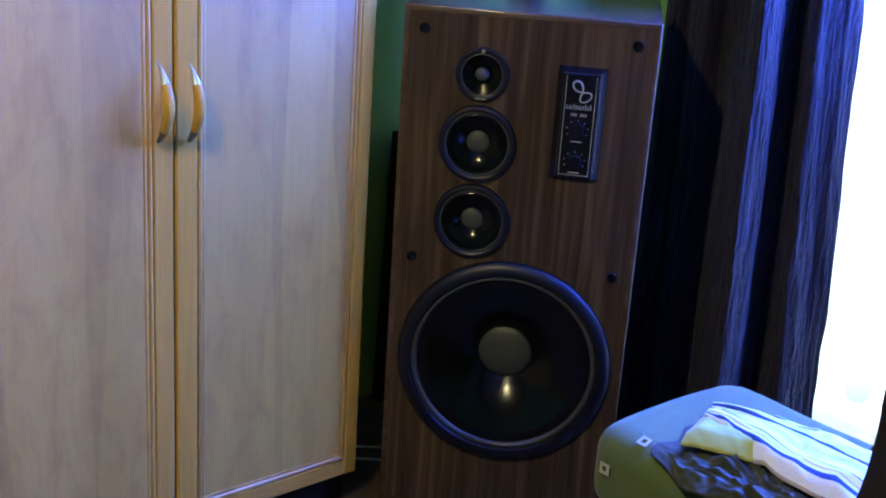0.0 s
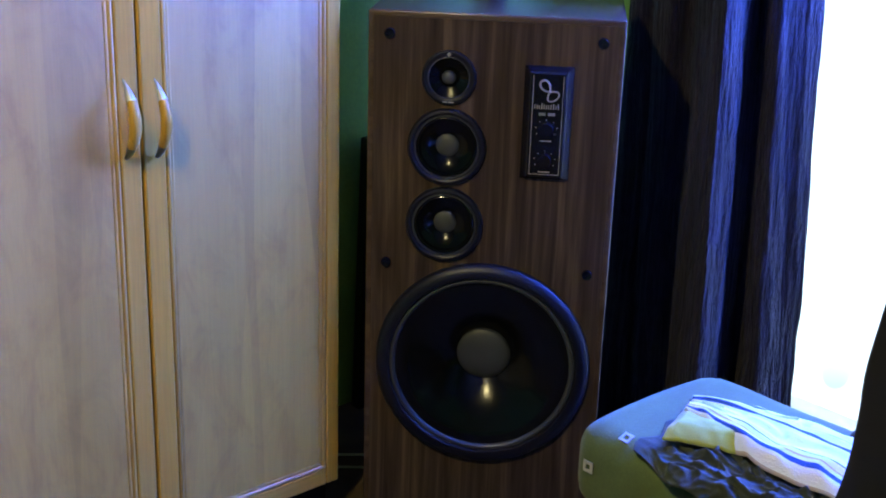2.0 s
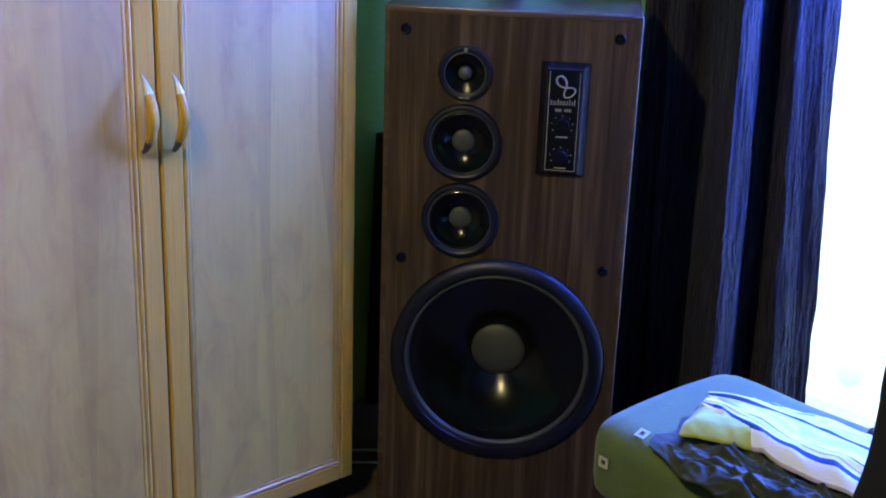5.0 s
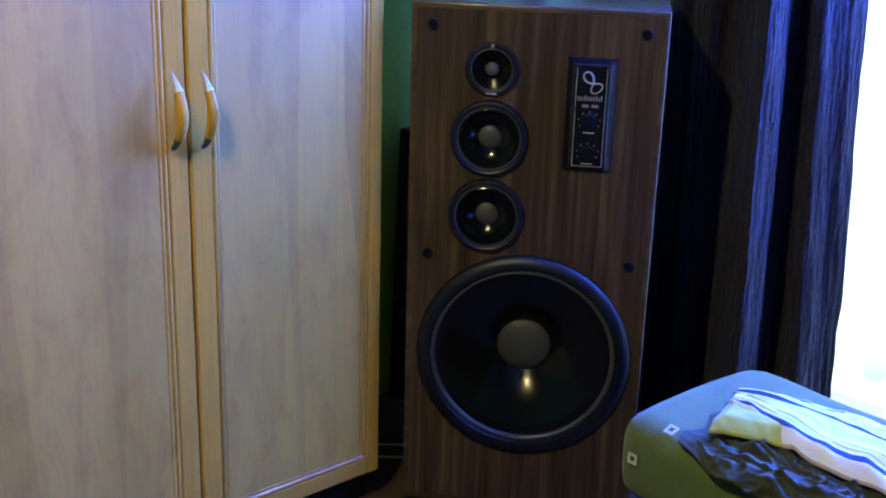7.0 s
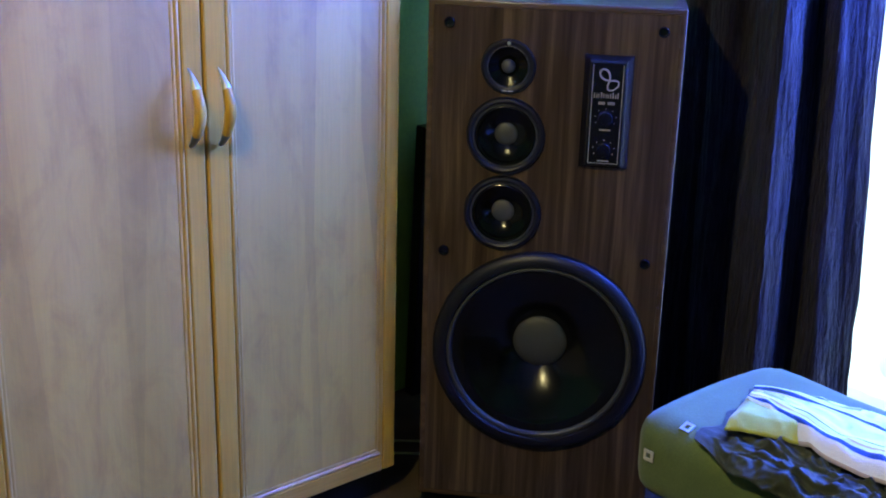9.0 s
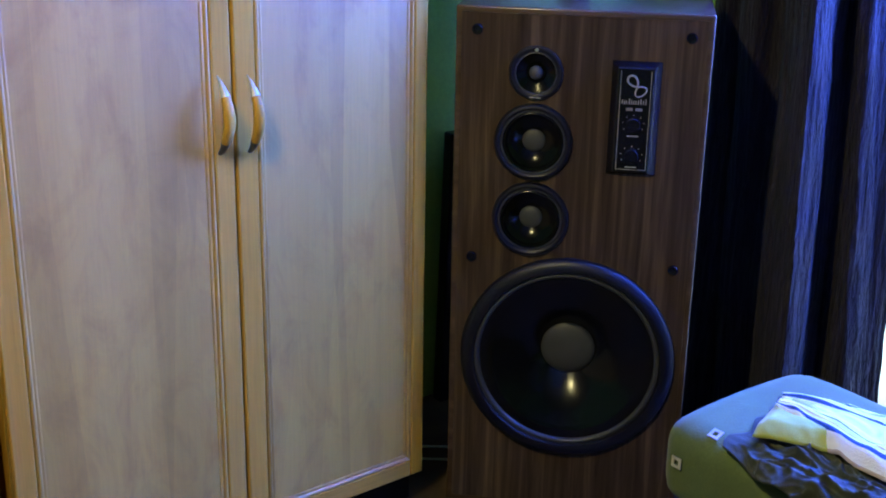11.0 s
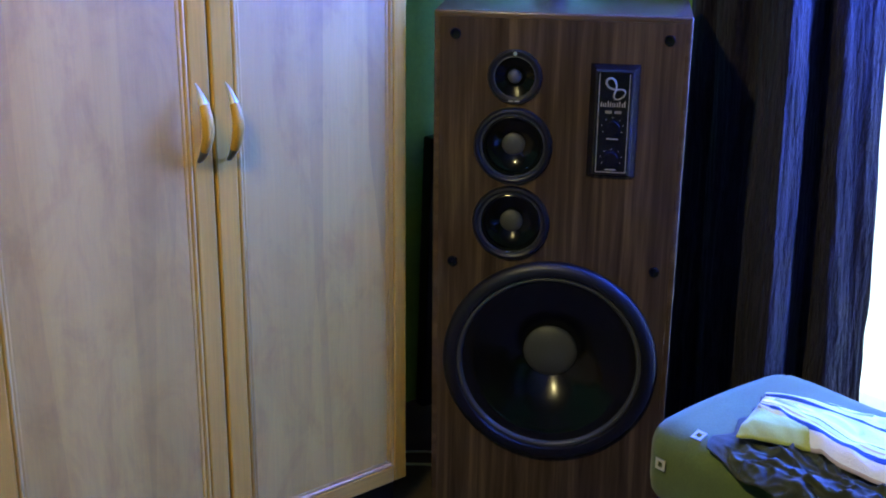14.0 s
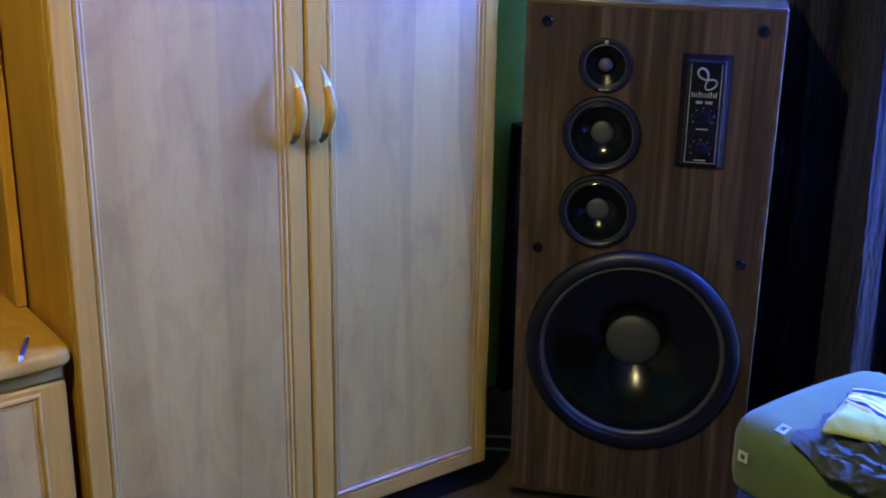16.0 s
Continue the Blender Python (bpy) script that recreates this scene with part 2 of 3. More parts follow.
def box(x0, x1, y0, y1, z0, z1, bevel=0.0, seg=2, bm=None):
    own = bmesh.new()
    bmesh.ops.create_cube(own, size=1)
    for v in own.verts:
        v.co = Vector(((x0 + x1) / 2 + v.co.x * (x1 - x0), (y0 + y1) / 2 + v.co.y * (y1 - y0), (z0 + z1) / 2 + v.co.z * (z1 - z0)))
    if bevel:
        bmesh.ops.bevel(own, geom=own.edges[:], offset=bevel, segments=seg, profile=0.5, affect="EDGES")
    if bm is None:
        return own
    me = bpy.data.meshes.new("tmp")
    own.to_mesh(me)
    own.free()
    bm.from_mesh(me)
    bpy.data.meshes.remove(me)
    return bm


def lathe(profile, seg=64, cx=0.0, cz=0.0):
    """Turns a profile of (radius, depth) round an axis along y."""
    bm = bmesh.new()
    rings = []
    for r, y in profile:
        if r < 1e-6:
            rings.append([bm.verts.new((cx, y, cz))])
        else:
            rings.append([bm.verts.new((cx + r * math.cos(2 * math.pi * k / seg), y, cz + r * math.sin(2 * math.pi * k / seg))) for k in range(seg)])
    for a, b in zip(rings, rings[1:]):
        for k in range(seg):
            j = (k + 1) % seg
            q = [a[k % len(a)], a[j % len(a)], b[j % len(b)], b[k % len(b)]]
            q = list(dict.fromkeys(q))
            if len(q) > 2:
                bm.faces.new(q)
    return bm


def sweep(points, radius, seg=10, flat=1.0, closed=False):
    """A round bar along points; radius may be a function of 0..1."""
    bm = bmesh.new()
    pts = [Vector(p) for p in points]
    n = len(pts)
    rings = []
    span = pts[-1] - pts[0]
    ref = Vector((0, 1, 0)) if closed else Vector((1, 0, 0)) if abs(span.z) > 0.6 * span.length else Vector((0, 0, 1))
    for i, p in enumerate(pts):
        a, b = (pts[i - 1], pts[(i + 1) % n]) if closed else (pts[max(0, i - 1)], pts[min(n - 1, i + 1)])
        d = (b - a).normalized()
        side = d.cross(ref).normalized()
        up = side.cross(d)
        r = radius(i / (n - 1)) if callable(radius) else radius
        rings.append([bm.verts.new(p + side * r * math.cos(2 * math.pi * k / seg) + up * r * flat * math.sin(2 * math.pi * k / seg)) for k in range(seg)])
    pairs = list(zip(rings, rings[1:])) + ([(rings[-1], rings[0])] if closed else [])
    for a, b in pairs:
        for k in range(seg):
            bm.faces.new((a[k], a[(k + 1) % seg], b[(k + 1) % seg], b[k]))
    if not closed:
        bm.faces.new(rings[0])
        bm.faces.new(rings[-1])
    return bm


def sheet(fn, nu, nv, thick=0.0, uv=False):
    """A sheet fn(u, v) for u, v in 0..1, with a thickness along its normals."""
    bm = bmesh.new()
    vs = [[bm.verts.new(fn(i / nu, j / nv)) for j in range(nv + 1)] for i in range(nu + 1)]
    lay = bm.loops.layers.uv.new("uv") if uv else None
    for i in range(nu):
        for j in range(nv):
            f = bm.faces.new((vs[i][j], vs[i + 1][j], vs[i + 1][j + 1], vs[i][j + 1]))
            if uv:
                for loop, (a, b) in zip(f.loops, ((i, j), (i + 1, j), (i + 1, j + 1), (i, j + 1))):
                    loop[lay].uv = (a / nu, b / nv)
    if thick:
        bm.normal_update()
        bmesh.ops.solidify(bm, geom=bm.faces[:], thickness=thick)
    return bm


def wav(x, y=0.0, z=0.0, f=1.0):
    return noise.noise(Vector((x * f, y * f, z * f)))


# ---------------------------------------------------------------- the room
# the unseen south and west walls are set back to weaken bounced light
X0, X1, Y0, Y1, TOP = -3.2, 2.36, -2.6, 2.12, 2.5
WIN_Y0, WIN_Y1, WIN_Z0, WIN_Z1 = 0.42, 1.56, 0.01, 2.2
ID = Matrix.Identity(4)

solid("floor", box(X0 - 0.2, X1 + 0.2, Y0 - 0.2, Y1 + 0.2, -0.1, 0), CARPET, ID, "short brown carpet floor of the room", "floor", kind="structure")
solid("ceiling", box(X0 - 0.2, X1 + 0.2, Y0 - 0.2, Y1 + 0.2, TOP, TOP + 0.1), CEILING, ID, "plain unseen ceiling, toned cream to cut bounced light", "ceiling", kind="structure")
solid("wall_north", box(X0 - 0.2, X1 + 0.2, Y1, Y1 + 0.2, 0, TOP), GREEN, ID, "green painted wall behind the furniture", "wall", kind="structure")
solid("wall_south", box(X0 - 0.2, X1 + 0.2, Y0 - 0.2, Y0, 0, TOP), GREEN, ID, "plain green painted wall", "wall", kind="structure")
solid("wall_west", box(X0 - 0.2, X0, Y0, Y1, 0, TOP), GREEN, ID, "plain green painted wall", "wall", kind="structure")
east = box(X1, X1 + 0.2, WIN_Y1, Y1, 0, TOP)
box(X1, X1 + 0.2, Y0, WIN_Y0, 0, TOP, bm=east)
box(X1, X1 + 0.2, WIN_Y0, WIN_Y1, WIN_Z1, TOP, bm=east)
box(X1, X1 + 0.2, WIN_Y0, WIN_Y1, 0, WIN_Z0, bm=east)
solid("wall_east", east, GREEN, ID, "green painted wall with a tall balcony door opening", "wall", kind="structure")

win = thing("window_1", pose(X1 + 0.06, 0, 0), "tall white balcony window full of bright daylight", "window", kind="structure")
fr = box(0, 0.06, WIN_Y0, WIN_Y0 + 0.06, WIN_Z0, WIN_Z1, 0.006)
for a, b, c, d in ((WIN_Y1 - 0.06, WIN_Y1, WIN_Z0, WIN_Z1), (WIN_Y0 + 0.06, WIN_Y1 - 0.06, WIN_Z0, WIN_Z0 + 0.04),
                   (WIN_Y0 + 0.06, WIN_Y1 - 0.06, WIN_Z1 - 0.06, WIN_Z1), (0.86, 0.94, WIN_Z0 + 0.04, WIN_Z1 - 0.06)):
    box(0, 0.06, a, b, c, d, 0.006, bm=fr)
part("window_frame", fr, WHITE, win)
for a, b in ((WIN_Y0 + 0.06, 0.86), (0.94, WIN_Y1 - 0.06)):
    pane = part("pane", box(0.026, 0.032, a, b, WIN_Z0 + 0.04, WIN_Z1 - 0.06), GLASS, win)
    pane.visible_shadow = False

bd = bmesh.new()
bd.faces.new([bd.verts.new(p) for p in ((5.0, -4.0, -1.5), (5.0, 5.0, -1.5), (5.0, 5.0, 4.5), (5.0, -4.0, 4.5))])
m, t, p = nodes_of("overcast_sky")
p.inputs["Base Color"].default_value = (0, 0, 0, 1)
p.inputs["Emission Color"].default_value, p.inputs["Emission Strength"].default_value = (0.72, 0.95, 1.0, 1), 3.6
solid("backdrop", bd, m, ID, "bright overcast sky outside the window", "backdrop", kind="structure")

# ---------------------------------------------------------------- wardrobe along the furniture wall
WX0, WX1, WY = 0.572, 1.376, 1.74
wr = thing("wardrobe", pose(0, 0, 0), "pale maple two-door wardrobe with honey edges and closed doors", "wardrobe")
for a, b in ((WX0, WX0 + 0.018), (WX1 - 0.018, WX1)):
    part("side_panel", box(a, b, WY + 0.021, Y1 - 0.01, 0.064, 1.98, 0.002), HONEY, wr)
part("top_panel", box(WX0 - 0.01, WX1 + 0.01, WY - 0.01, Y1 - 0.01, 1.98, 2.01, 0.006), HONEY_X, wr)
part("back_panel", box(WX0 + 0.018, WX1 - 0.018, Y1 - 0.016, Y1 - 0.010, 0.064, 1.98), HONEY, wr)
part("plinth", box(WX0 + 0.006, WX1 - 0.006, WY + 0.035, Y1 - 0.014, 0, 0.0636, 0.002), SHADE_BOARD, wr, "recessed plinth board, coloured dark for the shadow under the doors")


def moulding(x0, x1, z0, z1, y, w=0.017, h=0.0055):
    """A mitred stepped frame round a panel."""
    bm = bmesh.new()
    prof = ((0, 0.0), (0.12, -0.8), (0.3, -1.0), (0.45, -0.75), (0.55, -0.35), (0.75, -0.45), (0.9, -0.3), (1.0, 0.25))
    loops = []
    for k, d in prof:
        o = k * w
        loops.append([bm.verts.new((x, y + d * h, z)) for x, z in ((x0 + o, z0 + o), (x1 - o, z0 + o), (x1 - o, z1 - o), (x0 + o, z1 - o))])
    for a, b in zip(loops, loops[1:]):
        for i in range(4):
            j = (i + 1) % 4
            bm.faces.new((a[i], a[j], b[j], b[i]))
    return bm


def door(x0, x1, z0, z1, st_l, st_r):
    d = part("door", box(x0, x1, WY + 0.012, WY + 0.019, z0, z1), MAPLE, wr, "closed framed maple door")
    rail = 0.034
    part("stile", box(x0, x0 + st_l, WY, WY + 0.0118, z0, z1, 0.0035), HONEY, d, "honey maple stile")
    part("stile", box(x1 - st_r, x1, WY, WY + 0.0118, z0, z1, 0.0035), HONEY, d, "honey maple stile")
    part("rail", box(x0 + st_l, x1 - st_r, WY + 0.0004, WY + 0.0118, z0, z0 + rail, 0.003), HONEY_X, d)
    part("rail", box(x0 + st_l, x1 - st_r, WY + 0.0004, WY + 0.0118, z1 - rail, z1, 0.003), HONEY_X, d)
    part("moulding", moulding(x0 + st_l, x1 - st_r, z0 + rail, z1 - rail, WY + 0.0045), MAPLE, d, "stepped moulding round the panel")
    part("panel", box(x0 + st_l + 0.0145, x1 - st_r - 0.0145, WY + 0.0035, WY + 0.0116, z0 + rail + 0.0145, z1 - rail - 0.0145), MAPLE, d, "pale maple veneer panel")


door(WX0, 0.9798, 0.073, 1.96, 0.036, 0.036)
door(0.9842, WX1, 0.073, 1.96, 0.040, 0.030)


def handle(x, z0, z1):
    n = 17

    def bow(k):
        return WY - 0.006 - 0.034 * math.sin(math.pi * k) ** 0.8

    mid = [(x, bow(k), z0 + (z1 - z0) * k) for k in (0.17 + 0.59 * i / n for i in range(n + 1))]
    h = part("handle", sweep(mid, lambda k: 0.0068 + 0.0020 * math.sin(math.pi * k), 12, 1.15), HONEY, wr, "bowed wooden door handle with metal ends", angle=50)
    tip = [(x, bow(k), z0 + (z1 - z0) * k) for k in (0.76 + 0.24 * i / 8 for i in range(9))]
    part("end_cap", sweep(tip, lambda k: 0.0070 * (1 - 0.86 * k), 12, 1.15), STEEL, h, "pointed polished metal end", angle=50)
    tip = [(x, bow(k), z0 + (z1 - z0) * k) for k in (0.17 * (1 - i / 8) for i in range(9))]
    part("end_cap", sweep(tip, lambda k: 0.0069 * (1 - 0.45 * k), 12, 1.15), DARK_STEEL, h, "dark metal end", angle=50)


handle(0.951, 0.795, 0.920)
handle(1.005, 0.790, 0.915)

# ---------------------------------------------------------------- low cabinet and shelf unit beside the wardrobe
CX1 = WX0 - 0.006
lc = thing("low_cabinet", pose(0, 0, 0), "honey maple low cabinet with moulded drawer front", "cabinet")
top = box(-0.75, CX1, WY - 0.004, Y1 - 0.01, 0.500, 0.526)
es = [e for e in top.edges if abs(e.verts[0].co.x - CX1) < 1e-4 and abs(e.verts[1].co.x - CX1) < 1e-4 and abs(e.verts[0].co.y - e.verts[1].co.y) < 1e-4 and e.verts[0].co.y < 1.8]
bmesh.ops.bevel(top, geom=es, offset=0.03, segments=6, profile=0.5, affect="EDGES")
bmesh.ops.bevel(top, geom=[e for e in top.edges if abs(e.verts[0].co.z - e.verts[1].co.z) < 1e-5], offset=0.008, segments=3, profile=0.5, affect="EDGES")
part("top", top, HONEY, lc, "rounded honey maple top", angle=40)
part("body", box(-0.74, CX1 - 0.012, WY + 0.022, Y1 - 0.012, 0.05, 0.4995), HONEY, lc)
part("frieze", box(-0.74, CX1 - 0.016, WY + 0.016, WY + 0.0215, 0.474, 0.4995, 0.002), HONEY_X, lc, "narrow shaded frieze under the top")
part("plinth", box(-0.74, CX1 - 0.02, WY + 0.05, WY + 0.07, 0, 0.05), HONEY_X, lc)
dr = part("door", box(0.12, CX1 - 0.014, WY + 0.010, WY + 0.0215, 0.06, 0.470, 0.003), HONEY, lc, "framed honey maple cabinet door")
part("moulding", moulding(0.155, CX1 - 0.055, 0.095, 0.462, WY + 0.009), HONEY_X, dr, "stepped moulding round the panel")
part("panel", box(0.170, CX1 - 0.070, WY + 0.0075, WY + 0.0105, 0.110, 0.447), MAPLE, dr, "pale maple panel")

su = thing("shelf_unit", pose(0, 0, 0.5265), "honey wooden open shelf unit with a dark inside", "shelf unit")
SY = 1.945
part("side_panel", box(CX1 - 0.020, CX1 - 0.001, SY, Y1 - 0.012, 0, 1.45, 0.002), HONEY, su)
part("side_panel", box(-0.74, -0.72, SY, Y1 - 0.012, 0, 1.45, 0.002), HONEY, su)
part("back_panel", box(-0.72, CX1 - 0.020, Y1 - 0.018, Y1 - 0.012, 0, 1.45), SHADE_BOARD, su, "back board coloured dark for the unlit niche")
part("shelf", box(-0.72, CX1 - 0.020, SY + 0.01, Y1 - 0.018, 0.42, 0.44, 0.002), HONEY_X, su)
part("shelf", box(-0.72, CX1 - 0.020, SY, Y1 - 0.018, 1.43, 1.45, 0.002), HONEY_X, su)

tv = thing("television", pose(0, 0, 0.5265), "black flat television standing in the dark shelf unit", "television")
part("housing", box(-0.30, CX1 - 0.034, 2.015, 2.05, 0.03, 0.285, 0.006), BLACK, tv)
part("screen", box(-0.285, CX1 - 0.049, 2.0125, 2.0148, 0.045, 0.27, 0.001), plain("dark_screen", (0.004, 0.004, 0.005), 0.12, bump=0), tv, "switched-off dark glossy screen")
part("stand", box(0.02, 0.22, 1.99, 2.07, 0, 0.0298, 0.004), BLACK, tv)

pen = thing("pen", pose(0.500, 1.772, 0.5305, 0, 0, 64), "thin dark blue pen with pale ends on the cabinet top", "pen")
part("barrel", sweep([(-0.035, 0, 0), (0.035, 0, 0)], 0.0035, 10), plain("blue_plastic", (0.03, 0.03, 0.12), 0.3), pen)
part("tip", sweep([(-0.047, 0, 0), (-0.0352, 0, 0)], lambda k: 0.0014 + 0.0028 * k, 10), IVORY, pen, "pale pointed tip")
part("button", sweep([(0.0352, 0, 0), (0.044, 0, 0)], 0.0034, 10), IVORY, pen, "pale end button")

# ---------------------------------------------------------------- floor-standing loudspeaker
SPK = pose(1.553, 1.533, 0, 0, 0, -48)
W2, SH, SD = 0.2225, 1.0, 0.36
sp = thing("loudspeaker", SPK, "tall walnut floor-standing loudspeaker with a bare front", "loudspeaker")
cab = box(-W2, W2, 0, SD, 0.022, SH)
bmesh.ops.bevel(cab, geom=[e for e in cab.edges if all(v.co.y < 1e-5 for v in e.verts) or all(v.co.z > 0.9 for v in e.verts)], offset=0.0035, segments=3, profile=0.5, affect="EDGES")
cab.faces.ensure_lookup_table()
face = max((f for f in cab.faces if f.normal.y < -0.99), key=lambda f: f.calc_area())
r = bmesh.ops.inset_region(cab, faces=[face], thickness=0.010)
r2 = bmesh.ops.extrude_face_region(cab, geom=[face])
for v in (g for g in r2["geom"] if isinstance(g, bmesh.types.BMVert)):
    v.co.y += 0.02
bmesh.ops.delete(cab, geom=[face] + [g for g in r2["geom"] if isinstance(g, bmesh.types.BMFace)], context="FACES")
part("cabinet", cab, WALNUT_TOP, sp, "walnut cabinet with rounded glossy edges", angle=35)


def holed_board(x0, x1, z0, z1, y, holes, thick):
    """A board with round holes through it."""
    bm = bmesh.new()
    edges = []
    for ring in [[(x0, z0), (x1, z0), (x1, z1), (x0, z1)]] + [[(cx + r * math.cos(2 * math.pi * k / 64), cz + r * math.sin(2 * math.pi * k / 64)) for k in range(64)] for cx, cz, r in holes]:
        vs = [bm.verts.new((a, y, b)) for a, b in ring]
        edges += [bm.edges.new((vs[k], vs[(k + 1) % len(vs)])) for k in range(len(vs))]
    bmesh.ops.triangle_fill(bm, use_beauty=True, use_dissolve=False, edges=edges, normal=(0, -1, 0))
    r = bmesh.ops.extrude_face_region(bm, geom=bm.faces[:])
    for g in r["geom"]:
        if isinstance(g, bmesh.types.BMVert):
            g.co.y += thick
    return bm


HOLES = [(0.0, SH - 0.6527, 0.19), (-0.0788, SH - 0.2374, 0.065), (-0.0788, SH - 0.3817, 0.065), (-0.0788, SH - 0.1128, 0.044)]
part("baffle", holed_board(-W2 + 0.0108, W2 - 0.0108, 0.0330, SH - 0.0112, 0.0004, HOLES, 0.016), WALNUT, sp, "walnut veneer front board")
for x in (-0.18, 0.18):
    for y in (0.05, SD - 0.05):
        part("foot", box(x - 0.02, x + 0.02, y - 0.02, y + 0.02, 0, 0.0218, 0.003), RUBBER, sp)
for x in (-0.1848, 0.1843):
    for z in (0.9599, 0.5385):
        part("grille_socket", lathe([(0.0095, 0.0003), (0.0095, -0.0030), (0.0085, -0.0042), (0.006, -0.0038), (0.0055, 0.0), (0, 0.0)], 20, x, z), BLACK, sp, "round black socket for the grille", angle=40)
BF = 0.0003


def driver(name, x, z, outer, ring, cap, prof_trim, prof_ring, prof_cone, prof_cap, label, cap_label):
    d = part(name, lathe([(r, y) for r, y in prof_trim], 96, x, z), RUBBER, sp, label, angle=35)
    part("ring", lathe(prof_ring, 96, x, z), RING, d, "thin grey ring", angle=50)
    part("cone", lathe(prof_cone, 96, x, z), CONE if name == "woofer" else CONE_SMALL, d, "glossy black cone", angle=35)
    part("dust_cap", lathe(prof_cap, 48, x, z), CAP, d, cap_label, angle=50)
    return d


def dome(r, base, rise, n=10):
    return [(r * math.cos(a), base - rise * math.sin(a)) for a in (math.pi / 2 * k / n for k in range(n + 1))][:-1] + [(0, base - rise)]


WZ = SH - 0.6527
driver("woofer", 0.0, WZ, 0.2, 0.166, 0.052,
       [(0.2005, BF), (0.2005, -0.006), (0.198, -0.011), (0.190, -0.016), (0.182, -0.0175), (0.176, -0.017), (0.1745, -0.014), (0.173, -0.0105)],
       [(0.173, -0.0105), (0.1705, -0.0125), (0.1675, -0.0125), (0.165, -0.010), (0.1635, -0.006)],
       [(0.1635, -0.006), (0.158, -0.0052), (0.151, -0.0055), (0.144, -0.0035), (0.138, -0.0005), (0.132, 0.0025), (0.12, 0.0078), (0.10, 0.0174), (0.085, 0.0264), (0.07, 0.0367), (0.06, 0.0444), (0.051, 0.0518)],
       dome(0.052, 0.053, 0.014), "large black woofer in a rubber trim", "grey felt dust cap")
for z in (SH - 0.2374, SH - 0.3817):
    driver("midrange", -0.0788, z, 0.07, 0.0562, 0.02,
           [(0.070, BF), (0.070, -0.004), (0.0675, -0.008), (0.063, -0.009), (0.060, -0.0075), (0.0582, -0.0055)],
           [(0.0582, -0.0055), (0.0572, -0.0068), (0.0556, -0.0066), (0.0548, -0.004)],
           [(0.0548, -0.004), (0.052, -0.0055), (0.049, -0.005), (0.047, 0.000), (0.040, 0.0019), (0.033, 0.0048), (0.027, 0.008), (0.020, 0.0127)],
           dome(0.021, 0.0135, 0.007), "small black midrange driver", "grey dust cap")
tw = driver("tweeter", -0.0788, SH - 0.1128, 0.048, 0.036, 0.012,
            [(0.048, BF), (0.048, -0.003), (0.0465, -0.006), (0.044, -0.0066), (0.039, -0.0062), (0.0375, -0.005)],
            [(0.0375, -0.005), (0.0368, -0.0058), (0.0357, -0.0058), (0.0352, -0.0045)],
            [(0.0352, -0.0045), (0.030, -0.0025), (0.022, 0.001), (0.0165, 0.003), (0.0155, -0.0005), (0.0130, -0.0005), (0.0125, 0.001)],
            dome(0.0123, 0.001, 0.008), "small black tweeter", "grey dome")
part("screw", lathe([(0.0035, -0.0062), (0.003, -0.0078), (0, -0.008)], 12, -0.0788, SH - 0.1128 + 0.0415), STEEL, tw)

bm = box(-0.0788 - 0.010, -0.0788 - 0.001, -0.0072, -0.0060, SH - 0.1128 - 0.0440, SH - 0.1128 - 0.0415)
box(-0.0788 + 0.001, -0.0788 + 0.010, -0.0072, -0.0060, SH - 0.1128 - 0.0440, SH - 0.1128 - 0.0415, bm=bm)
part("lettering", bm, PRINT, tw, "tiny cream lettering as bars")

# name plate with level controls
BX0, BX1, BZ0, BZ1, BT = 0.053, 0.139, 0.714, 0.916, 0.016
bd = bmesh.new()
o = [bd.verts.new(p) for p in ((BX0, BF, BZ0), (BX1, BF, BZ0), (BX1, BF, BZ1), (BX0, BF, BZ1))]
i1 = [bd.verts.new((x, BF - BT + 0.002, z)) for x, z in ((BX0 + 0.010, BZ0 + 0.007), (BX1 - 0.012, BZ0 + 0.007), (BX1 - 0.012, BZ1 - 0.008), (BX0 + 0.010, BZ1 - 0.008))]
i2 = [bd.verts.new((x, BF - BT, z)) for x, z in ((BX0 + 0.013, BZ0 + 0.009), (BX1 - 0.015, BZ0 + 0.009), (BX1 - 0.015, BZ1 - 0.011), (BX0 + 0.013, BZ1 - 0.011))]
for a, b in ((o, i1), (i1, i2)):
    for i in range(4):
        j = (i + 1) % 4
        bd.faces.new((a[i], a[j], b[j], b[i]))
bd.faces.new(i2)
bp = part("name_plate", bd, BLACK, sp, "bevelled black plate with printed lines and two controls")
PY = BF - BT - 0.0002
px0, px1, pz0, pz1, lw = BX0 + 0.016, BX1 - 0.017, BZ0 + 0.012, BZ1 - 0.014, 0.0011
bm = box(px0, px0 + lw, PY - 0.0004, PY, pz0, pz1)
box(px1 - lw, px1, PY - 0.0004, PY, pz0, pz1, bm=bm)
box(px0 + lw, px1 - lw, PY - 0.0004, PY, pz0, pz0 + lw, bm=bm)
part("border", bm, PRINT, bp, "thin cream border line")
cxp = (px0 + px1) / 2
loop = []
for k in range(48):
    a = 2 * math.pi * k / 48
    d = 1 + math.sin(a) ** 2
    big = 1.18 if math.cos(a) < 0 else 0.86
    lx, lz = 0.0200 * big * math.cos(a) / d, 0.027 * (0.80 if big > 1 else 1.15) * math.sin(a) * math.cos(a) / d
    c, s = math.cos(radians(-52)), math.sin(radians(-52))
    loop.append((cxp + 0.003 + lx * c - lz * s, PY - 0.0002, BZ1 - 0.042 + lx * s + lz * c))
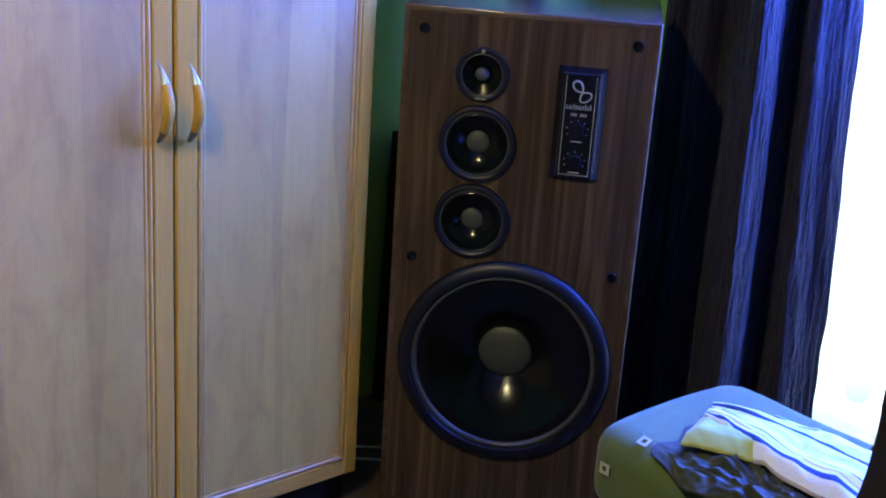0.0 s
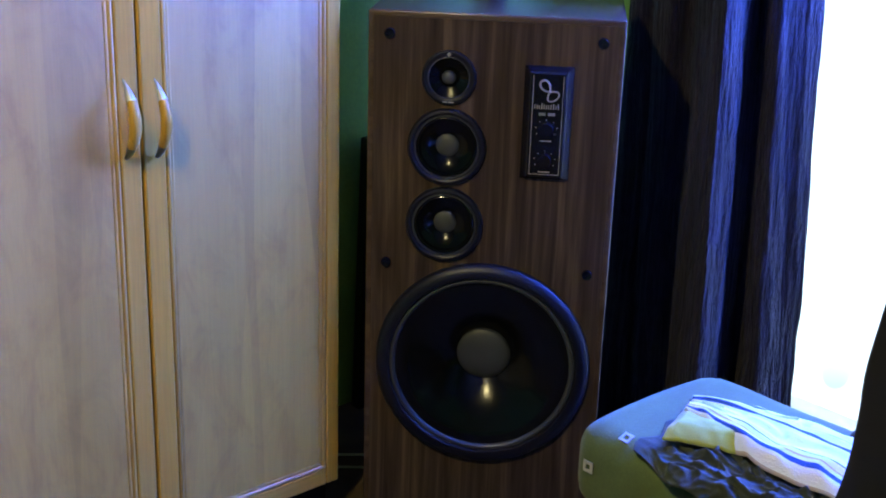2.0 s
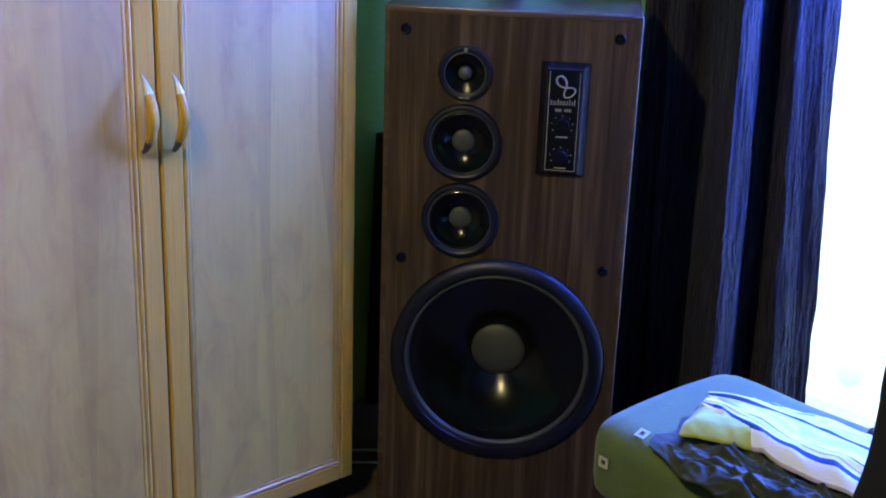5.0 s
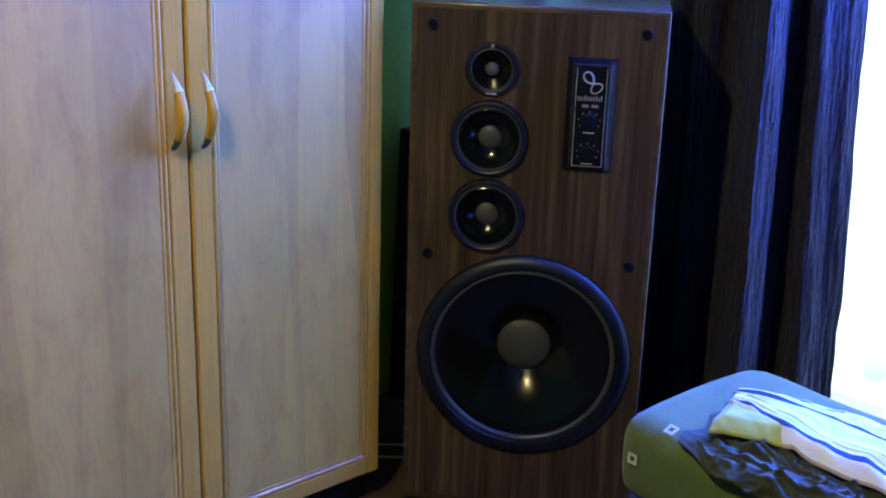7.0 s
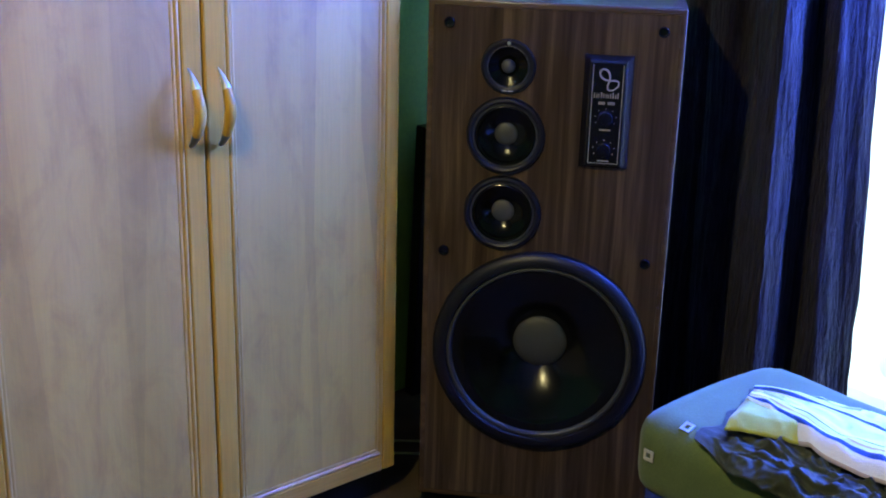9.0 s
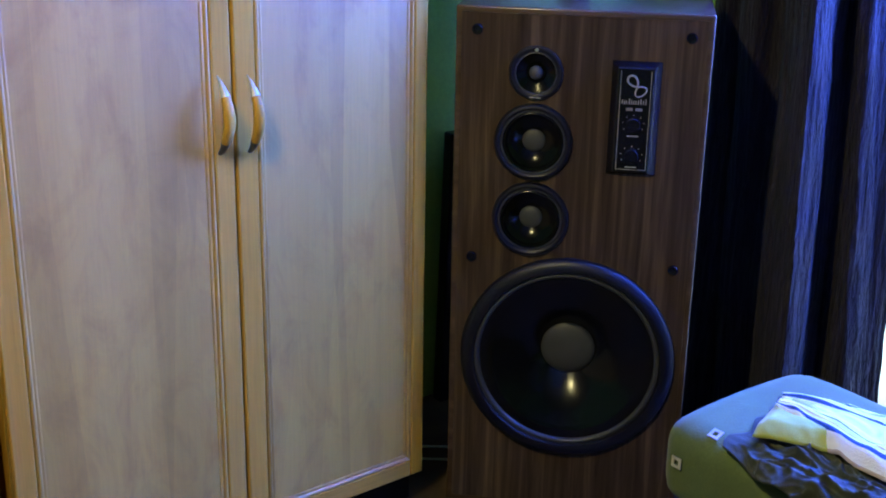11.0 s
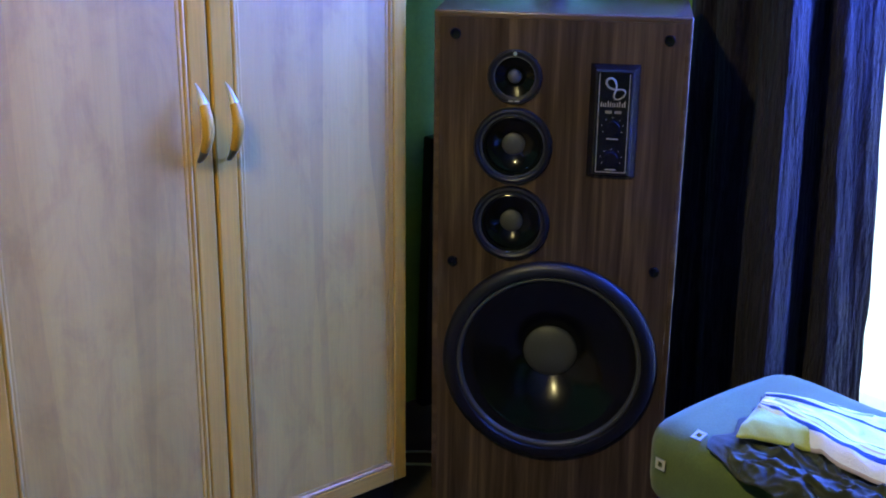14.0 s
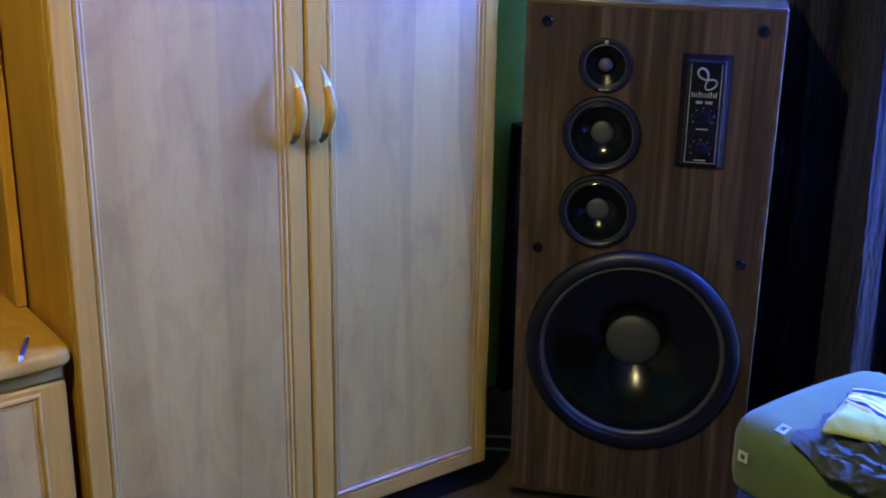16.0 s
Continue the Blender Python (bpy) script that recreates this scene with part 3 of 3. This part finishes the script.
part("emblem", sweep(loop, lambda k: 0.0012 + 0.0006 * math.sin(math.pi * k) ** 2, 6, 1.0, True), PRINT, bp, "cream double-loop emblem")
bm = bmesh.new()
for x, w, h in ((-0.0215, 0.0016, 0.008), (-0.0175, 0.0016, 0.007), (-0.0140, 0.0016, 0.007), (-0.0095, 0.0018, 0.010), (-0.0055, 0.0016, 0.008),
                (-0.0015, 0.0016, 0.007), (0.0020, 0.0016, 0.007), (0.0062, 0.0016, 0.008), (0.0105, 0.0018, 0.010), (0.0150, 0.0016, 0.007), (0.0190, 0.0016, 0.010)):
    box(cxp + x - w / 2, cxp + x + w / 2, PY - 0.0004, PY, BZ1 - 0.0725, BZ1 - 0.0725 + h, bm=bm)
part("lettering", bm, PRINT, bp, "cream lettering as plain bars")
bm = box(cxp - 0.014, cxp - 0.003, PY - 0.0004, PY, BZ1 - 0.084, BZ1 - 0.079)
box(cxp + 0.002, cxp + 0.014, PY - 0.0004, PY, BZ1 - 0.084, BZ1 - 0.079, bm=bm)
part("lettering", bm, plain("dim_print", (0.2, 0.19, 0.16), 0.5, bump=0), bp, "small dim lettering as bars")
for z in (BZ1 - 0.108, BZ1 - 0.164):
    part("knob", lathe([(0.0125, PY), (0.0125, PY - 0.008), (0.0115, PY - 0.0095), (0, PY - 0.0095)], 32, cxp, z), BLACK, bp, "round black level knob", angle=40)
    bm = box(cxp - 0.010, cxp + 0.010, PY - 0.0004, PY, z - 0.022, z - 0.020)
    for a in range(7):
        t = radians(-30 + a * 40)
        x, zz = cxp + 0.0185 * math.cos(t), z + 0.0165 * math.sin(t)
        box(x - 0.0008, x + 0.0008, PY - 0.0004, PY, zz - 0.0008, zz + 0.0008, bm=bm)
    part("scale", bm, PRINT, bp, "cream scale dots and a bar")

# ---------------------------------------------------------------- corner behind the loudspeaker
solid("board", box(0, 0.50, -0.03, 0, 0, 0.655, 0.004), BLACK, pose(1.688, Y1 - 0.016, 0, 2.2), "matt black board leaning against the green wall", "board")


# unseen pole, added so the glossy loudspeaker top mirrors a dark streak
po = thing("pole", pose(2.075, 2.075, 0), "unseen dark upright pole added for its reflection in the loudspeaker top", "pole")
part("tube", sweep([(0, 0, 0.02), (0, 0, 1.05), (0, 0, 2.1)], 0.024, 16), BLACK, po, smooth=True)
part("base", sweep([(0, 0, 0), (0, 0, 0.0198)], 0.04, 24), BLACK, po)


def cable(points, radius=0.0028):
    pts = [Vector(p) for p in points]
    out = []
    for i in range(len(pts) - 1):
        p0, p1, p2, p3 = pts[max(0, i - 1)], pts[i], pts[i + 1], pts[min(len(pts) - 1, i + 2)]
        for k in range(8):
            t = k / 8
            out.append(0.5 * (2 * p1 + (p2 - p0) * t + (2 * p0 - 5 * p1 + 4 * p2 - p3) * t * t + (3 * p1 - p0 - 3 * p2 + p3) * t ** 3))
    out.append(pts[-1])
    return sweep(out, radius, 8)


CABLE = plain("yellowed_cable", (0.40, 0.42, 0.22), 0.5, var=0.15)
solid("cable", cable([(1.40, 1.99, 0.004), (1.46, 1.965, 0.004), (1.54, 1.905, 0.004), (1.585, 1.872, 0.004), (1.62, 1.90, 0.004)]), CABLE, ID, "thin pale loudspeaker cable on the floor", "cable", "cables behind the loudspeaker", smooth=True)
solid("cable", cable([(1.39, 1.945, 0.004), (1.44, 1.915, 0.004), (1.505, 1.862, 0.004), (1.545, 1.832, 0.004), (1.58, 1.86, 0.004)]), CABLE, ID, "thin pale loudspeaker cable on the floor", "cable", "cables behind the loudspeaker", smooth=True)

# ---------------------------------------------------------------- curtains
# plan of the hanging folds, from the free edge to the corner
FOLDS = [(2.205, 1.282), (2.165, 1.284), (2.125, 1.296), (2.085, 1.296), (2.110, 1.345), (2.160, 1.398), (2.120, 1.385), (2.02, 1.342), (1.925, 1.312), (1.945, 1.352),
         (1.985, 1.392), (2.000, 1.432), (2.040, 1.462), (2.100, 1.520), (2.050, 1.545), (2.060, 1.585), (2.115, 1.625), (2.065, 1.650), (2.100, 1.700)]


def rounded(points, times=2):
    pts = [Vector((*p, 0)) for p in points]
    for _ in range(times):
        out = [pts[0]]
        for a, b in zip(pts, pts[1:]):
            out += [a * 0.75 + b * 0.25, a * 0.25 + b * 0.75]
        pts = out + [pts[-1]]
    return pts


LINE = rounded(FOLDS)
RUN = [0.0]
for a, b in zip(LINE, LINE[1:]):
    RUN.append(RUN[-1] + (b - a).length)


def curtain_point(u, v):
    z = 0.004 + 2.396 * v
    s = min(max(u + 0.016 * wav(z * 2.2, u * 6, 5) * min(1, u * 12, (1 - u) * 12), 0), 1) * RUN[-1]
    i = min(max(int(np.searchsorted(RUN, s)) - 1, 0), len(LINE) - 2)
    k = (s - RUN[i]) / max(1e-6, RUN[i + 1] - RUN[i])
    p = LINE[i].lerp(LINE[i + 1], min(1, k))
    d = (LINE[i + 1] - LINE[i]).normalized()
    slant = u * 30 - z * 1.6 * max(0, 1 - u * 4)
    crush = 0.011 * wav(slant * 0.45, z * 1.3, 9) + 0.0085 * wav(slant, z * 2.8, 2) + 0.006 * wav(slant * 2.4, z * 4.5, 4) + 0.0022 * wav(slant * 6, z * 11, 7)
    return p.x - d.y * crush, p.y + d.x * crush + 0.052 * (z - 0.5) * (1 - u), z


cu = thing("curtain", pose(0, 0, 0), "dark brown crushed fabric curtain hanging in folds", "curtain")
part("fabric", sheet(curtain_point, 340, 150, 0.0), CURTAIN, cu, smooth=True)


def voile_point(u, v):
    y = -0.6 + 2.25 * u
    return 2.262 + 0.013 * math.sin(u * 98 + 1.5 * wav(v * 2, u * 6)) + 0.01 * wav(u * 9, v), y, 0.02 + 2.38 * v


vo = thing("net_curtain", pose(0, 0, 0), "white voile net curtain glowing with daylight", "net curtain")
part("fabric", sheet(voile_point, 240, 24), VOILE, vo, smooth=True)
rail = box(2.09, 2.29, -1.2, Y1 - 0.01, 2.40, 2.425, 0.004)
solid("curtain_rail", rail, WHITE, ID, "white ceiling rail that carries the curtains", "curtain rail")
solid("trim", box(2.13, 2.25, -1.2, Y1 - 0.01, 2.4255, TOP, 0.002), WHITE, ID, "white board above the curtain rail", "trim", kind="structure")

# ---------------------------------------------------------------- upholstered bench with laundry
BXA, BXB, BYA, BYB, BZ, BB = 1.345, 1.695, 0.18, 1.122, 0.452, 0.318
bn = thing("bench", pose(0, 0, 0), "olive grey upholstered bench with small woven squares", "bench")
cush = box(BXA, BXB, BYA, BYB, BB, BZ, 0.042, 6)
bmesh.ops.subdivide_edges(cush, edges=[e for e in cush.edges if e.calc_length() > 0.1], cuts=22, use_grid_fill=True)
for v in cush.verts:
    for cx, sx, rad in ((BXB - 0.06, 1, 0.06), (BXA + 0.022, -1, 0.022)):
        dx, dy = (v.co.x - cx) * sx, v.co.y - (BYB - rad)
        if dx > 1e-5 and dy > 1e-5:
            f = max(dx, dy) / math.hypot(dx, dy)
            v.co.x, v.co.y = cx + sx * dx * f, BYB - rad + dy * f
    k = wav(v.co.x * 6, v.co.y * 6, v.co.z * 6)
    v.co += Vector((0.004 * k, 0.004 * k, 0.003 * k + (0.010 * math.sin(math.pi * (v.co.x - BXA) / (BXB - BXA)) if v.co.z > 0.43 else 0)))
part("cushion", cush, UPHOLSTERY, bn, "thick rounded olive grey cushion", smooth=True)
part("base", box(BXA + 0.05, BXB - 0.03, BYA + 0.03, BYB - 0.06, 0.06, BB + 0.004, 0.006), plain("dark_stained_wood", (0.02, 0.012, 0.008), 0.5), bn, "dark recessed wooden base")
for x in (BXA + 0.08, BXB - 0.06):
    for y in (BYA + 0.08, BYB - 0.12):
        part("foot", box(x - 0.02, x + 0.02, y - 0.02, y + 0.02, 0, 0.0598, 0.003), BLACK, bn)


def motif(m):
    o, i, h = 0.0090, 0.0042, 0.002
    bm = box(-o, o, -o, -i, 0, h)
    for q in ((-o, o, i, o), (-o, -i, -i, i), (i, o, -i, i)):
        box(*q, 0, h, bm=bm)
    part("woven_square", bm, MOTIF, bn, "small cream woven square outline").matrix_basis = m


motif(pose(1.3735, 1.034, 0.4535, 0, -21, 0))
motif(pose(BXA - 0.0015, 1.078, 0.398, 0, -90, 0))


def drape(x, lift=0.0):
    """Profile over the front edge: arc length from the back to (x, z)."""
    flat = 1.372
    if x >= flat:
        return x, BZ + 0.010 + lift
    d = flat - x
    r = 0.045 + lift
    a = min(d / r, math.pi / 2)
    return flat - r * math.sin(a) - 0.004, BZ + 0.008 + lift - r * (1 - math.cos(a)) - max(0, d - r * math.pi / 2)


def ridge(x, y, z):
    return 1 - abs(wav(x, y, z)) * 2.2


def grey_point(u, v):
    y = 1.000 - 0.50 * u + 0.016 * wav(v * 5, 1.0) + 0.045 * (1 - u) * v ** 2
    reach = 0.022 + 0.022 * min(1, u * 6) + 0.010 * wav(u * 11, 2)
    x = 1.372 - reach + (0.165 + reach) * v
    edge = min(1, 7 * u, 8 * (1 - u))
    rise = min(1, 0.35 + 5 * v)
    calm = min(1, 0.25 + 3.5 * u)
    fold = 0.013 * calm * max(0, ridge(u * 4 + v * 3.5, v * 5 - u * 3, 3)) ** 2 + 0.011 * calm * max(0, ridge(u * 7 - v * 4, v * 8 + u * 4, 8)) ** 3 + 0.005 * calm * max(0, ridge(u * 13 + v * 3, v * 12 - u * 6, 12)) ** 3 + 0.003 * wav(u * 30, v * 22, 1)
    px, pz = drape(x, 0.003 + fold * edge * rise)
    return px - fold * 0.7 * (1 - v) * edge, y, pz


gc = solid("garment", sheet(grey_point, 200, 110, 0.003), GREY_CLOTH, ID, "crumpled dark grey cotton garment on the bench", "clothes", "laundry on the bench", smooth=True)


def yellow_point(u, v):
    y = 1.004 - 0.150 * u - 0.040 * (1 - v) * (1 - u)
    x = 1.366 + 0.055 * u + 0.120 * v
    lip = min(1, 5 * v + 0.1) * min(1, 9 * u + 0.15)
    return x, y, BZ + 0.039 + 0.012 * lip - 0.010 * max(0, 1 - 4 * v) ** 2 + 0.003 * wav(u * 5, v * 5, 1) + 0.004 * max(0, ridge(u * 3 + v * 4, v, 2))


solid("pillowcase", sheet(yellow_point, 50, 34, 0.004), YELLOW_CLOTH, ID, "folded pale yellow pillowcase between the laundry", "pillowcase", "laundry on the bench", smooth=True)


def towel_point(u, v):
    y = 0.978 - 0.52 * u + 0.026 * v * (1 - u) ** 3 + 0.005 * wav(v * 6, 4)
    front = 1.430 - 0.22 * min(u * 0.52, 0.16) + 0.004 * wav(u * 10, 3)
    back = 1.500 + 0.058 * (1 - math.exp(-u * 14)) + 0.035 * min(u, 0.4) + 0.004 * wav(u * 6, 6)
    x = front + (back - front) * v
    z = BZ + 0.048 + 0.006 * wav(u * 8 + 1, v * 3, 2) + 0.004 * wav(u * 4, v * 9, 7) + 0.005 * math.sin(math.pi * v)
    z += 0.007 * max(0, ridge(u * 3.0 - v * 2.0, v * 3 + u, 5)) + 0.004 * max(0, ridge(u * 8 + v * 3, v * 6, 9))
    z -= 0.010 * v * (1 - u) ** 8
    drop = max(0, 1 - v / 0.16)
    z -= 0.020 * drop ** 1.6 * min(1, 0.35 + 4 * u) + 0.026 * max(0, v - 0.75) * 4 * (0.4 + 0.6 * u)
    return x + 0.006 * drop * drop, y, z


solid("towel", sheet(towel_point, 110, 70, 0.007, True), TOWEL, ID, "folded white towel with blue stripes on the laundry", "towel", "laundry on the bench", smooth=True)


def bundle_point(u, v):
    a, b = 2 * math.pi * u, math.pi * v
    r = 0.020 * (1 + 0.3 * wav(math.cos(a) * 2, math.sin(a) * 2, b * 2))
    return r * math.sin(b) * math.cos(a), 1.4 * r * math.sin(b) * math.sin(a), 0.8 * r * math.cos(b)


bb = sheet(bundle_point, 24, 12)
bmesh.ops.remove_doubles(bb, verts=bb.verts[:], dist=0.0005)
solid("sock", bb, GREY_CLOTH, pose(1.605, 0.777, BZ + 0.026), "rolled dark sock beside the towel", "sock", "laundry on the bench", smooth=True)

# ---------------------------------------------------------------- chair with a black jacket
ch = thing("chair", pose(1.17, 0.34, 0), "dark wooden chair facing away from the bench", "chair")
DARKWOOD = plain("dark_chair_wood", (0.03, 0.017, 0.01), 0.4)
part("seat", box(-0.42, 0.0, -0.21, 0.21, 0.43, 0.455, 0.01, 3), DARKWOOD, ch)
for y in (-0.19, 0.19):
    part("leg", box(-0.40, -0.365, y - 0.017, y + 0.017, 0, 0.4295, 0.004), DARKWOOD, ch)
    part("back_post", box(0.002, 0.034, y - 0.017, y + 0.017, 0, 0.885, 0.004), DARKWOOD, ch)
part("backrest", box(0.008, 0.026, -0.172, 0.172, 0.62, 0.875, 0.004), DARKWOOD, ch)


def jacket_point(u, v):
    a = 2 * math.pi * u
    z = 0.50 + 0.490 * math.sin(v * math.pi / 2) ** 0.85
    k = (z - 0.50) / 0.490
    half = (0.258 - 0.040 * min(1, k * 2.0) + 0.004 * math.sin(k * 14)) * max(0.0, 1 - k ** 14) ** 0.5 + 0.010
    deep = 0.052 * max(0.0, 1 - k ** 7) ** 0.5 + 0.004
    c, s = math.cos(a), math.sin(a)
    sx = math.copysign(abs(c) ** 0.6, c)
    sy = math.copysign(abs(s) ** 0.6, s)
    w = 0.006 * wav(s * 3, c * 3, z * 7)
    return 0.018 + deep * sx + w, half * sy + w, z


bm = sheet(jacket_point, 72, 40)
bmesh.ops.remove_doubles(bm, verts=bm.verts[:], dist=0.0004)
ja = thing("jacket", pose(1.17, 0.34, 0), "black cotton jacket hanging over a chair back", "jacket")
part("body", bm, JACKET, ja, smooth=True)
part("print", lathe(dome(0.030, 0, 0.002, 6), 32), PATCH, ja, "round beige print").matrix_basis = pose(-0.038, 0.150, 0.825, 0, 0, -76)

# ---------------------------------------------------------------- ceiling lamp
cl = thing("pendant_lamp", pose(LAMP[0], LAMP[1], TOP), "warm pendant lamp with an added metal shade", "ceiling lamp")
part("rose", box(-0.05, 0.05, -0.05, 0.05, -0.03, -0.001, 0.01), WHITE, cl)
part("stem", sweep([(0, 0, -0.262), (0, 0, -0.0302)], 0.006), BLACK, cl)
# metal shade is added out of view, to stop bulb light reaching the ceiling
shade = lathe([(0.03, 0.26), (0.055, 0.275), (0.11, 0.36), (0.155, 0.46), (0.153, 0.46), (0.108, 0.362), (0.053, 0.278), (0.028, 0.264)], 40)
part("shade", shade, plain("bronze_metal", (0.12, 0.08, 0.05), 0.4, 0.6), cl, "open metal shade, added unseen to keep light off the ceiling", smooth=True).matrix_basis = pose(0, 0, 0, -90)
globe = lathe([(0.0, 0.345), (0.03, 0.355), (0.048, 0.39), (0.05, 0.40), (0.044, 0.425), (0.025, 0.445), (0.0, 0.45)], 24)
gl = part("bulb_glass", globe, OPAL, cl, "glowing opal bulb", smooth=True)
gl.matrix_basis = pose(0, 0, 0, -90)
gl.visible_shadow = False
